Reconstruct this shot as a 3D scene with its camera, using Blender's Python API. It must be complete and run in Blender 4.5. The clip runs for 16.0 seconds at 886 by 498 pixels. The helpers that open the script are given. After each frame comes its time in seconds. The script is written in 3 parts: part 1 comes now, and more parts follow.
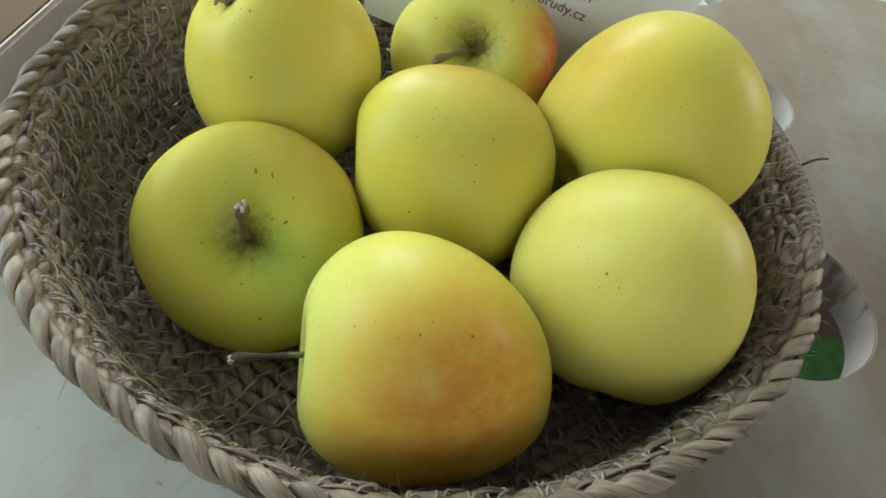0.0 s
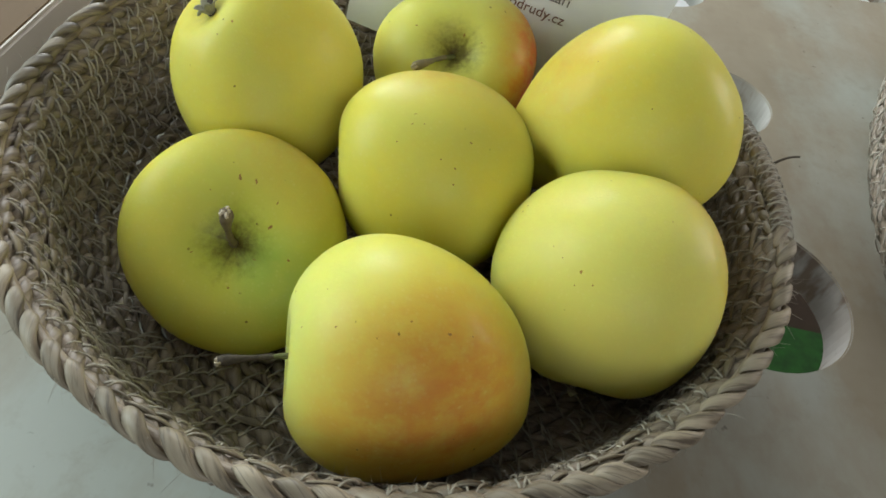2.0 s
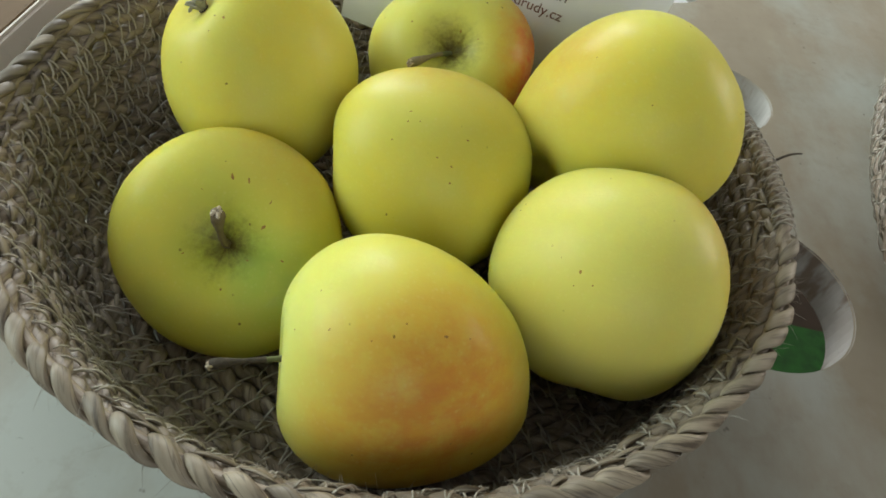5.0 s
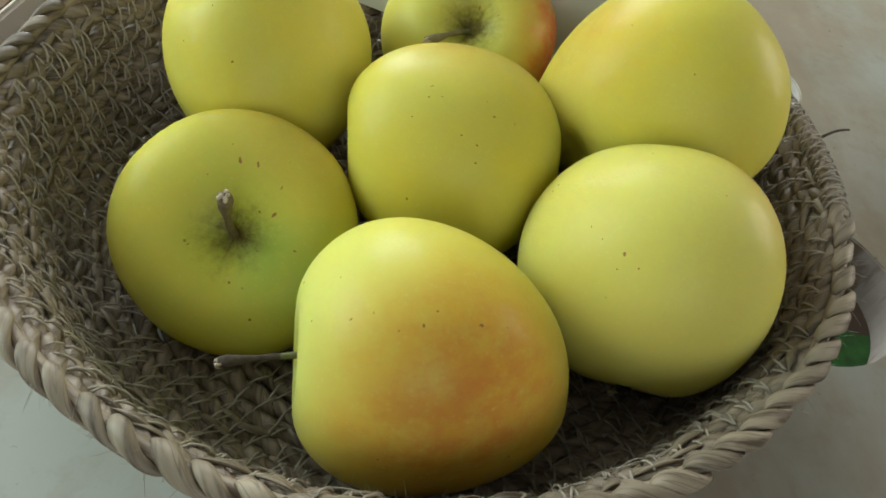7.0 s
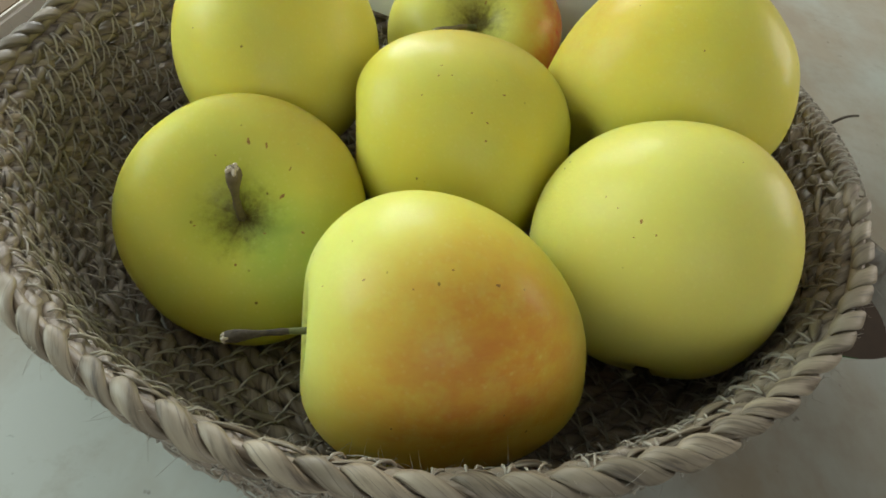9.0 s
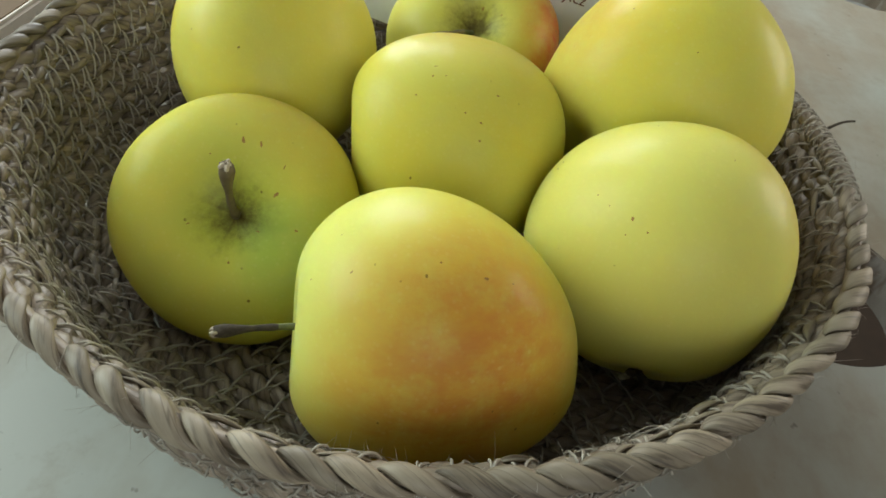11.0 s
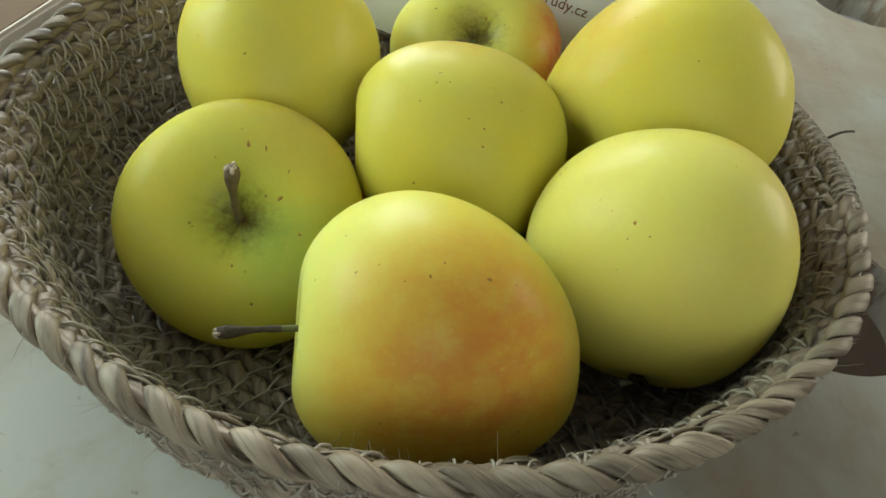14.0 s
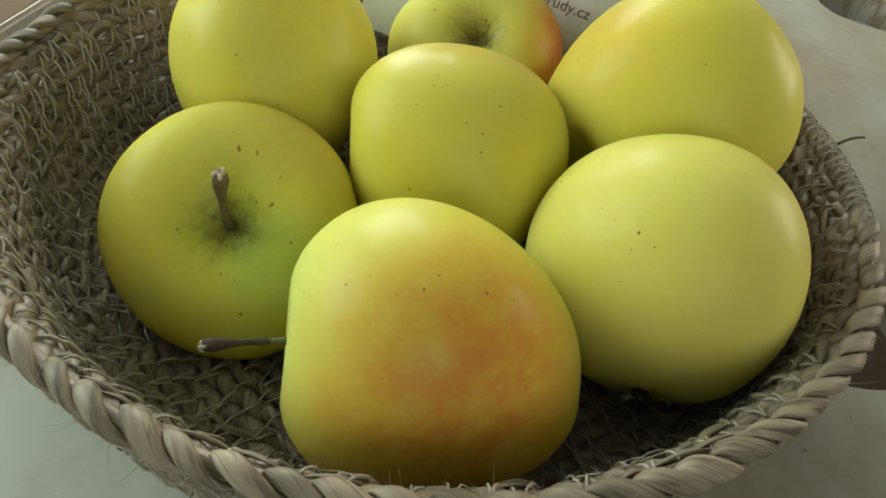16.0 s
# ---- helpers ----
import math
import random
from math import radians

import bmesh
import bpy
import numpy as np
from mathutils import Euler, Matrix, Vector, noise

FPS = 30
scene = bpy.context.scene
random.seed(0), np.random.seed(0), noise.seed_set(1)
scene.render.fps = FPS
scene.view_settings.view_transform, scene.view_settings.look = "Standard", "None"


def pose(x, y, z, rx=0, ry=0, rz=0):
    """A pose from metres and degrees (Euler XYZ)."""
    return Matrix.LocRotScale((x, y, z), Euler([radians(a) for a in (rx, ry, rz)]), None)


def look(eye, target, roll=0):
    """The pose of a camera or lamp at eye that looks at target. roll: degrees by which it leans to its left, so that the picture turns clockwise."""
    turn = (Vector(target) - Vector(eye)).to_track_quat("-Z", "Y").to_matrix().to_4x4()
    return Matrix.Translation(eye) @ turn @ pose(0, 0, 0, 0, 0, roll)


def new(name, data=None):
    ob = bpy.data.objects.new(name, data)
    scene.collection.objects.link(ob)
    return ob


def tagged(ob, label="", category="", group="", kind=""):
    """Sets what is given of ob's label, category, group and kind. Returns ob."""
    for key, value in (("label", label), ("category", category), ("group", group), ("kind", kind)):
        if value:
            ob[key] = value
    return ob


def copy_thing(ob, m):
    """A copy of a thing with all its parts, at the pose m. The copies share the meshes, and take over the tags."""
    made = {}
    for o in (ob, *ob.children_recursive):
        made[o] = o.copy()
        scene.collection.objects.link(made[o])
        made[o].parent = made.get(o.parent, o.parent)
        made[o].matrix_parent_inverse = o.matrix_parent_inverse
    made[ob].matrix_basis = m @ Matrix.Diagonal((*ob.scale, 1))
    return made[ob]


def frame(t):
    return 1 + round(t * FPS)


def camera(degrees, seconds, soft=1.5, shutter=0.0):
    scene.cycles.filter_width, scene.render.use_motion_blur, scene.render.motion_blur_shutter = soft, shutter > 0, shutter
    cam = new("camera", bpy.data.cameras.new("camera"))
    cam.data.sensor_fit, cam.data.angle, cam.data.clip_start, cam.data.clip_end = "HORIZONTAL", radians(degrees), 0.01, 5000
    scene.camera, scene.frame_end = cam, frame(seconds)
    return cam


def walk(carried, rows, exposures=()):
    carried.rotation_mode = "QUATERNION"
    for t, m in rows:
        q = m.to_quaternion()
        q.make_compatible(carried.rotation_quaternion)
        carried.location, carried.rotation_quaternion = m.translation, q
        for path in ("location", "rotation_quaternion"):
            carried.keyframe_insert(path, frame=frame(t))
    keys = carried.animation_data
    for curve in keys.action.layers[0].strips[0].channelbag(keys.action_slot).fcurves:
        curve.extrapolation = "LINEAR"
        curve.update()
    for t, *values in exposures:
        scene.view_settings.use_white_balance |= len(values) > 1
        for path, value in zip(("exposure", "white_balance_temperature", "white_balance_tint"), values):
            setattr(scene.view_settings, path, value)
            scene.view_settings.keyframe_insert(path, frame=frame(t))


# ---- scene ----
# seconds, stops, kelvin, tint
EXPOSURES = [(0.0, 0.06, 6450, 11), (4.0, 0.06, 6450, 11), (6.5, 0.0, 6700, 9), (9.0, 0.07, 6650, 9), (12.5, 0.13, 6550, 9), (14.0, 0.09, 6850, 6), (16.0, 0.0, 7150, 3)]
cam = camera(70.48, 16.0, soft=1.7)
PATH = [
    (0.0, -0.0006, 0.0014, 0.2249, 38.357, -8.196, 10.556),
    (0.5, 0.0008, 0.0001, 0.2265, 38.425, -8.318, 10.385),
    (1.0, 0.0012, -0.0030, 0.2286, 38.445, -8.130, 10.000),
    (1.5, 0.0031, -0.0026, 0.2271, 38.464, -8.061, 9.760),
    (2.0, 0.0045, -0.0016, 0.2300, 38.706, -7.940, 9.526),
    (2.5, 0.0030, -0.0031, 0.2323, 38.786, -8.011, 9.597),
    (3.0, 0.0034, -0.0016, 0.2322, 38.861, -7.904, 9.423),
    (3.5, 0.0053, -0.0011, 0.2292, 38.929, -7.896, 9.268),
    (4.0, 0.0051, -0.0003, 0.2279, 38.824, -7.931, 9.273),
    (6.5, 0.0053, 0.0053, 0.2179, 38.601, -7.468, 9.020),
    (7.0, -0.0002, 0.0065, 0.2081, 39.297, -6.954, 8.841),
    (7.5, 0.0034, 0.0050, 0.2012, 40.105, -6.788, 8.777),
    (8.0, 0.0047, 0.0011, 0.1923, 40.614, -6.820, 8.712),
    (8.5, 0.0008, -0.0035, 0.1940, 41.744, -6.742, 8.602),
    (9.0, -0.0001, -0.0056, 0.1923, 42.791, -6.666, 8.504),
    (11.5, 0.0055, -0.0116, 0.1885, 44.570, -6.600, 9.299),
    (12.0, 0.0040, -0.0200, 0.1915, 44.959, -6.557, 9.341),
    (12.5, 0.0071, -0.0177, 0.1893, 45.192, -6.664, 9.356),
    (13.0, 0.0061, -0.0160, 0.1892, 45.565, -6.933, 9.414),
    (13.5, 0.0053, -0.0176, 0.1905, 45.719, -6.995, 9.431),
    (14.0, 0.0046, -0.0119, 0.1869, 45.541, -6.938, 9.413),
    (14.5, 0.0062, -0.0110, 0.1857, 45.769, -6.896, 9.475),
    (15.0, 0.0069, -0.0099, 0.1878, 45.691, -7.043, 9.633),
    (15.5, 0.0064, -0.0080, 0.1865, 45.849, -7.100, 9.686),
    (16.0, 0.0055, -0.0051, 0.1835, 45.749, -7.025, 9.688),
]
walk(cam, [(t, pose(x, y, z, rx, ry, rz)) for t, x, y, z, rx, ry, rz in PATH], EXPOSURES)

# ---- light: daylight from the windows of the room ----
TABLE_Z = -0.010
world = bpy.data.worlds.new("sky")
scene.world = world
world.use_nodes = True
sky = world.node_tree.nodes.new("ShaderNodeTexSky")
sky.sky_type, sky.sun_disc = "NISHITA", False
sky.sun_elevation, sky.sun_rotation = radians(40), radians(-40)
world.node_tree.links.new(sky.outputs[0], world.node_tree.nodes["Background"].inputs["Color"])
world.node_tree.nodes["Background"].inputs["Strength"].default_value = 0.10


def window_light(eye, target, width, height, power, colour):
    data = bpy.data.lights.new("window_light", "AREA")
    data.shape, data.size, data.size_y, data.energy, data.color = "RECTANGLE", width, height, power, colour
    lamp = new("window_light", data)
    lamp.matrix_world = look(eye, target)
    return lamp


window_light((-1.05, 2.46, 0.95), (-0.5, 0.0, 0.2), 1.5, 1.3, 59, (0.93, 0.99, 1.0))
window_light((-2.06, 0.35, 0.95), (0.0, 0.3, 0.1), 1.5, 1.3, 42, (0.83, 1.0, 0.97))
window_light((2.46, 1.5, 0.75), (0.0, 0.3, 0.1), 1.2, 1.1, 24, (1.0, 0.90, 0.76))
window_light((0.75, -1.86, 1.05), (0.0, 0.2, 0.1), 1.5, 1.3, 13, (0.95, 0.99, 1.0))


# ---- mesh helpers ----
def mesh_of(name, verts, faces, material, uvs=None, smooth=True):
    me = bpy.data.meshes.new(name)
    me.from_pydata([tuple(v) for v in np.asarray(verts, float)], [], [tuple(int(i) for i in f) for f in faces])
    me.materials.append(material)
    if smooth:
        me.polygons.foreach_set("use_smooth", [True] * len(me.polygons))
    if uvs is not None:
        layer = me.uv_layers.new(name="UVMap")
        loops = np.empty(len(me.loops), dtype=np.int32)
        me.loops.foreach_get("vertex_index", loops)
        layer.data.foreach_set("uv", np.asarray(uvs, dtype=np.float32)[loops].ravel())
    me.update()
    return me


def under(ob, parent, label="", kind=""):
    ob.parent = parent
    return tagged(ob, label=label, kind=kind)


def part(name, bm, material, parent, label="", smooth=True):
    me = bpy.data.meshes.new(name)
    bm.to_mesh(me)
    bm.free()
    me.materials.append(material)
    if smooth:
        me.polygons.foreach_set("use_smooth", [True] * len(me.polygons))
    return under(new(name, me), parent, label)


def tube(points, radii, sides=6, squash=1.0, folds=0, depth=0.0, phase=0.0, capped=True, up=None):
    """A tube along points: vertices, faces and coordinates along and round it."""
    pts = np.asarray(points, float)
    n = len(pts)
    tan = np.gradient(pts, axis=0)
    tan /= np.linalg.norm(tan, axis=1, keepdims=True) + 1e-12
    if up is None:
        ref = np.array([0.0, 0.0, 1.0]) if abs(tan[:, 2]).mean() < 0.8 else np.array([1.0, 0.0, 0.0])
        ref = np.tile(ref, (n, 1))
    else:
        ref = np.asarray(up, float)
    a = np.cross(tan, ref)
    a /= np.linalg.norm(a, axis=1, keepdims=True) + 1e-12
    b = np.cross(a, tan)
    ang = np.arange(sides) * 2 * math.pi / sides
    form = 1.0 + depth * np.cos(folds * ang + phase)
    radii = np.broadcast_to(np.asarray(radii, float), (n,))
    ring = (np.cos(ang) * form)[None, :, None] * a[:, None, :] + (np.sin(ang) * form * squash)[None, :, None] * b[:, None, :]
    verts = (pts[:, None, :] + ring * radii[:, None, None]).reshape(-1, 3)
    i, j = np.meshgrid(np.arange(n - 1), np.arange(sides), indexing="ij")
    k = (j + 1) % sides
    faces = np.stack([i * sides + j, i * sides + k, (i + 1) * sides + k, (i + 1) * sides + j], -1).reshape(-1, 4).tolist()
    if capped:
        faces += [list(range(sides))[::-1], [(n - 1) * sides + s for s in range(sides)]]
    step = np.r_[0.0, np.cumsum(np.linalg.norm(np.diff(pts, axis=0), axis=1))]
    uv = np.stack([np.repeat(step, sides), np.tile(np.arange(sides) / sides, n)], -1)
    return verts, faces, uv


def joined(pieces):
    """Several (verts, faces, uv) as one."""
    verts, faces, uvs, base = [], [], [], 0
    for v, f, u in pieces:
        verts.append(v)
        uvs.append(u)
        faces += [[i + base for i in face] for face in f]
        base += len(v)
    return np.concatenate(verts), faces, np.concatenate(uvs)


def box(bm, lo, hi, bevel=0.0):
    made = bmesh.ops.create_cube(bm, size=1.0)["verts"]
    lo, hi = Vector(lo), Vector(hi)
    for v in made:
        v.co = Vector([(lo[i] + hi[i]) / 2 + v.co[i] * (hi[i] - lo[i]) for i in range(3)])
    if bevel:
        bmesh.ops.bevel(bm, geom=list({e for v in made for e in v.link_edges}), offset=bevel, segments=2, affect="EDGES")


# ---- materials ----
class Nodes:
    def __init__(self, name):
        self.mat = bpy.data.materials.new(name)
        self.mat.use_nodes = True
        self.tree = self.mat.node_tree
        self.shader = self.tree.nodes["Principled BSDF"]

    def add(self, kind, **settings):
        node = self.tree.nodes.new(kind)
        for key, value in settings.items():
            if key == "operation":
                node.operation = value
            elif key == "data_type":
                node.data_type = value
            elif key == "feature":
                node.feature = value
            elif key == "blend_type":
                node.blend_type = value
        return node

    def link(self, a, b):
        self.tree.links.new(a, b)

    def coords(self, which="Object", scale=(1, 1, 1)):
        tex, mapping = self.add("ShaderNodeTexCoord"), self.add("ShaderNodeMapping")
        self.link(tex.outputs[which], mapping.inputs["Vector"])
        mapping.inputs["Scale"].default_value = scale
        return mapping.outputs["Vector"]

    def noise(self, vector, scale, detail=3.0, rough=0.55):
        n = self.add("ShaderNodeTexNoise")
        self.link(vector, n.inputs["Vector"])
        n.inputs["Scale"].default_value, n.inputs["Detail"].default_value, n.inputs["Roughness"].default_value = scale, detail, rough
        return n.outputs["Fac"]

    def ramp(self, value, *stops):
        r = self.add("ShaderNodeValToRGB")
        self.link(value, r.inputs["Fac"])
        el = r.color_ramp.elements
        while len(el) < len(stops):
            el.new(0.5)
        for e, (at, col) in zip(el, stops):
            e.position = at
            e.color = (col, col, col, 1) if isinstance(col, (int, float)) else (*col, 1)
        return r.outputs["Color"]

    def mix(self, fac, a, b, blend="MIX"):
        m = self.add("ShaderNodeMix", data_type="RGBA", blend_type=blend)
        for socket, value in ((m.inputs[0], fac), (m.inputs[6], a), (m.inputs[7], b)):
            if isinstance(value, (int, float)):
                socket.default_value = value
            elif isinstance(value, tuple):
                socket.default_value = (*value, 1)
            else:
                self.link(value, socket)
        return m.outputs[2]

    def math(self, operation, a, b=0.0):
        m = self.add("ShaderNodeMath", operation=operation)
        for socket, value in zip(m.inputs, (a, b)):
            if isinstance(value, (int, float)):
                socket.default_value = value
            else:
                self.link(value, socket)
        return m.outputs[0]

    def bump(self, height, strength, distance):
        b = self.add("ShaderNodeBump")
        self.link(height, b.inputs["Height"])
        b.inputs["Strength"].default_value, b.inputs["Distance"].default_value = strength, distance
        self.link(b.outputs["Normal"], self.shader.inputs["Normal"])

    def finish(self, colour=None, rough=None, spec=0.5):
        for name, value in (("Base Color", colour), ("Roughness", rough)):
            if value is None:
                continue
            if isinstance(value, (int, float)):
                self.shader.inputs[name].default_value = value
            elif isinstance(value, tuple):
                self.shader.inputs[name].default_value = (*value, 1)
            else:
                self.link(value, self.shader.inputs[name])
        self.shader.inputs["Specular IOR Level"].default_value = spec
        return self.mat


def fibre_material(name, dark, mid, light, rough=0.5, random_tint=0.35, crease_shade=0.0, along=(35, 5, 1)):
    """Dried plant fibre with streaks along its length."""
    n = Nodes(name)
    uv = n.coords("UV", along)
    streak = n.noise(uv, 1.6, 4, 0.6)
    blot = n.noise(n.coords("Object"), 55, 3)
    colour = n.ramp(streak, (0.34, dark), (0.46, mid), (0.70, light))
    colour = n.mix(n.ramp(blot, (0.42, 0.0), (0.72, 0.55)), colour, tuple(c * 0.55 for c in mid))
    if crease_shade:
        # thin dark lines along the leaf: shade of its folds put into the colour
        fold = n.noise(n.coords("UV", (16, 4, 1)), 0.8, 2, 0.5)
        colour = n.mix(n.math("MULTIPLY", n.ramp(fold, (0.475, 0.0), (0.487, 1.0), (0.50, 0.0)), crease_shade), colour, tuple(c * 0.7 for c in dark))
    info = n.add("ShaderNodeObjectInfo")
    tint = n.ramp(info.outputs["Random"], (0.0, 1.0 - random_tint), (1.0, 1.0))
    colour = n.mix(1.0, colour, tint, "MULTIPLY")
    n.bump(streak, 0.7, 0.0006)
    return n.finish(colour, n.ramp(streak, (0.3, rough + 0.15), (0.7, rough)), 0.4)


def apple_material(name, blush, amount, ripe, green, width=(0.45, 0.98), hollow=0.2, red=(0.58, 0.20, 0.035), crown=(0.40, 0.48, 0.05), patch_of=None):
    """Waxy yellow skin; blush: direction of the sunny cheek in the apple's own axes (stem along z)."""
    n = Nodes(name)
    ob = n.coords("Object")
    norm = n.add("ShaderNodeVectorMath", operation="NORMALIZE")
    n.link(ob, norm.inputs[0])
    dot = n.add("ShaderNodeVectorMath", operation="DOT_PRODUCT")
    n.link(norm.outputs[0], dot.inputs[0])
    dot.inputs[1].default_value = Vector(blush).normalized()
    wave = n.math("MULTIPLY", n.math("SUBTRACT", n.noise(ob, 60, 4, 0.6), 0.5), 0.32)
    cheek = n.ramp(n.math("ADD", dot.outputs["Value"], wave), (width[0], 0.0), ((width[0] + width[1]) / 2, 0.45), (width[1], 1.0))
    patch = n.noise(ob, 32, 3)
    colour = n.mix(n.ramp(patch, (0.35, 0.0), (0.7, 1.0)), ripe, green)
    sep = n.add("ShaderNodeSeparateXYZ")
    n.link(norm.outputs[0], sep.inputs[0])
    pole = n.ramp(sep.outputs["Z"], (0.60 if hollow != 0.75 else 0.05, 0.0), (1.0, hollow))
    colour = n.mix(pole, colour, crown)
    broad = n.ramp(n.math("ADD", dot.outputs["Value"], n.math("MULTIPLY", wave, 0.6)), (width[0] - 0.18, 0.0), (width[1] - 0.05, 1.0))
    colour = n.mix(n.math("MULTIPLY", broad, amount * 0.8), colour, (0.66, 0.40, 0.035))
    if patch_of:
        way, tone, lo, hi, much = patch_of
        side = n.add("ShaderNodeVectorMath", operation="DOT_PRODUCT")
        n.link(norm.outputs[0], side.inputs[0])
        side.inputs[1].default_value = way
        colour = n.mix(n.ramp(n.math("ADD", side.outputs["Value"], n.math("MULTIPLY", wave, 0.5)), (lo, 0.0), (hi, much)), colour, tone)
    streak = n.ramp(n.noise(n.coords("Object", (1, 1, 0.5)), 170, 3, 0.7), (0.35, 0.6), (0.65, 1.0))
    colour = n.mix(n.math("MULTIPLY", n.math("MULTIPLY", cheek, streak), amount), colour, red)
    # pale lenticels, a few dark flecks and russet in the stem hollow
    cells = n.add("ShaderNodeTexVoronoi")
    n.link(ob, cells.inputs["Vector"])
    cells.inputs["Scale"].default_value = 210
    colour = n.mix(n.math("MULTIPLY", n.ramp(cells.outputs["Distance"], (0.06, 0.28), (0.16, 0.0)), n.ramp(n.noise(ob, 90, 1), (0.45, 0.0), (0.6, 1.0))), colour, (0.72, 0.66, 0.22))
    tiny = n.add("ShaderNodeTexVoronoi")
    n.link(ob, tiny.inputs["Vector"])
    tiny.inputs["Scale"].default_value = 420
    colour = n.mix(n.ramp(tiny.outputs["Distance"], (0.10, 0.09), (0.30, 0.0)), colour, (0.80, 0.74, 0.30))
    colour = n.mix(n.ramp(n.noise(ob, 95, 5, 0.7), (0.46, 0.0), (0.72, 0.40)), colour, green)
    specks = n.add("ShaderNodeTexVoronoi")
    n.link(n.coords("Object", (1, 1, 1.6)), specks.inputs["Vector"])
    specks.inputs["Scale"].default_value = 130
    few = n.math("MULTIPLY", n.ramp(specks.outputs["Distance"], (0.055, 1.0), (0.085, 0.0)), n.ramp(n.noise(ob, 55, 1), (0.54, 0.0), (0.58, 0.8)))
    colour = n.mix(few, colour, (0.13, 0.07, 0.015))
    flat = n.add("ShaderNodeVectorMath", operation="MULTIPLY")
    n.link(ob, flat.inputs[0])
    flat.inputs[1].default_value = (1, 1, 0)
    length = n.add("ShaderNodeVectorMath", operation="LENGTH")
    n.link(flat.outputs[0], length.inputs[0])
    round_way = n.add("ShaderNodeVectorMath", operation="NORMALIZE")
    n.link(flat.outputs[0], round_way.inputs[0])
    ray = n.math("ADD", length.outputs["Value"], n.math("MULTIPLY", n.math("SUBTRACT", n.noise(round_way.outputs[0], 2.2, 3, 0.6), 0.5), 0.010))
    ray = n.math("ADD", ray, n.math("MULTIPLY", n.math("SUBTRACT", n.noise(ob, 330, 4, 0.7), 0.5), 0.014))
    russet = n.math("MULTIPLY", n.ramp(ray, (0.002, 0.95), (0.0058, 0.5), (0.0140, 0.0)), n.ramp(sep.outputs["Z"], (0.0, 0.25), (0.5, 1.0)))
    colour = n.mix(russet, colour, (0.085, 0.052, 0.014))
    fine = n.noise(ob, 900, 2)
    n.bump(n.mix(0.65, fine, n.noise(ob, 140, 3)), 0.22, 0.0006)
    n.shader.inputs["Coat Weight"].default_value = 0.07
    n.shader.inputs["Coat Roughness"].default_value = 0.13
    n.shader.inputs["Subsurface Weight"].default_value = 0.7
    n.shader.inputs["Subsurface Radius"].default_value = (0.014, 0.011, 0.004)
    n.shader.inputs["Subsurface Scale"].default_value = 1.0
    return n.finish(colour, n.ramp(n.noise(ob, 140, 5, 0.65), (0.3, 0.34), (0.7, 0.52)), 0.10)


def wood_material(name, a, b, stain, rough, wash_and_sheen=None):
    """Board: grain, brown clouds, pale smears in patches with window sheen painted in, small flecks."""
    n = Nodes(name)
    ob = n.coords("Object")
    grain = n.noise(n.coords("Object", (14, 1.6, 14)), 6, 5, 0.6)
    cloud = n.noise(ob, 7.5, 5, 0.6)
    fleck = n.noise(ob, 170, 2)
    colour = n.mix(grain, a, b)
    colour = n.mix(n.ramp(cloud, (0.42, 0.0), (0.68, 0.75)), colour, stain)
    if wash_and_sheen:
        smear = n.noise(n.coords("Object", (1, 0.6, 1)), 13, 6, 0.62)
        # smears grow paler round the front left: window sheen put into the colour
        sheen_pool = n.add("ShaderNodeTexGradient")
        sheen_pool.gradient_type = "SPHERICAL"
        spot = n.add("ShaderNodeMapping")
        n.link(ob, spot.inputs["Vector"])
        spot.inputs["Location"].default_value, spot.inputs["Scale"].default_value = (0.45, 0.0, 0.0), (2.1, 2.1, 2.1)
        n.link(spot.outputs["Vector"], sheen_pool.inputs["Vector"])
        more = n.math("ADD", smear, n.math("MULTIPLY", sheen_pool.outputs["Fac"], 0.22))
        colour = n.mix(n.ramp(more, (0.46, 0.0), (0.74, 0.8)), colour, wash_and_sheen)
        colour = n.mix(n.ramp(n.noise(ob, 60, 5, 0.7), (0.55, 0.0), (0.75, 0.35)), colour, stain)
    if name == "cut_plywood":
        raw = n.noise(n.coords("Object", (1, 1, 0.35)), 38, 4, 0.6)
        colour = n.mix(n.ramp(raw, (0.50, 0.0), (0.58, 0.8)), colour, (0.19, 0.125, 0.075))
    colour = n.mix(n.ramp(fleck, (0.72, 0.0), (0.78, 0.6)), colour, tuple(c * 0.35 for c in stain))
    n.bump(n.mix(0.5, grain, fleck), 0.15, 0.0005)
    return n.finish(colour, n.ramp(cloud, (0.3, rough), (0.7, rough + 0.15)), 0.5)


def plain_material(name, colour, rough=0.6, vary=0.12, scale=40, relief=0.1):
    n = Nodes(name)
    f = n.noise(n.coords("Object"), scale, 4)
    c = n.mix(f, tuple(x * (1 - vary) for x in colour), tuple(min(1, x * (1 + vary)) for x in colour))
    n.bump(f, relief, 0.0005)
    return n.finish(c, rough, 0.4)


M_STRAND = fibre_material("dry_leaf", (0.075, 0.052, 0.033), (0.285, 0.228, 0.158), (0.425, 0.358, 0.26), 0.45, 0.40, crease_shade=0.6, along=(28, 2.4, 1))
M_COIL = fibre_material("dry_grass", (0.13, 0.094, 0.066), (0.345, 0.272, 0.20), (0.52, 0.43, 0.33), 0.40)
M_TWINE = fibre_material("twine", (0.31, 0.27, 0.21), (0.42, 0.375, 0.305), (0.57, 0.525, 0.445), 0.45, 0.0)
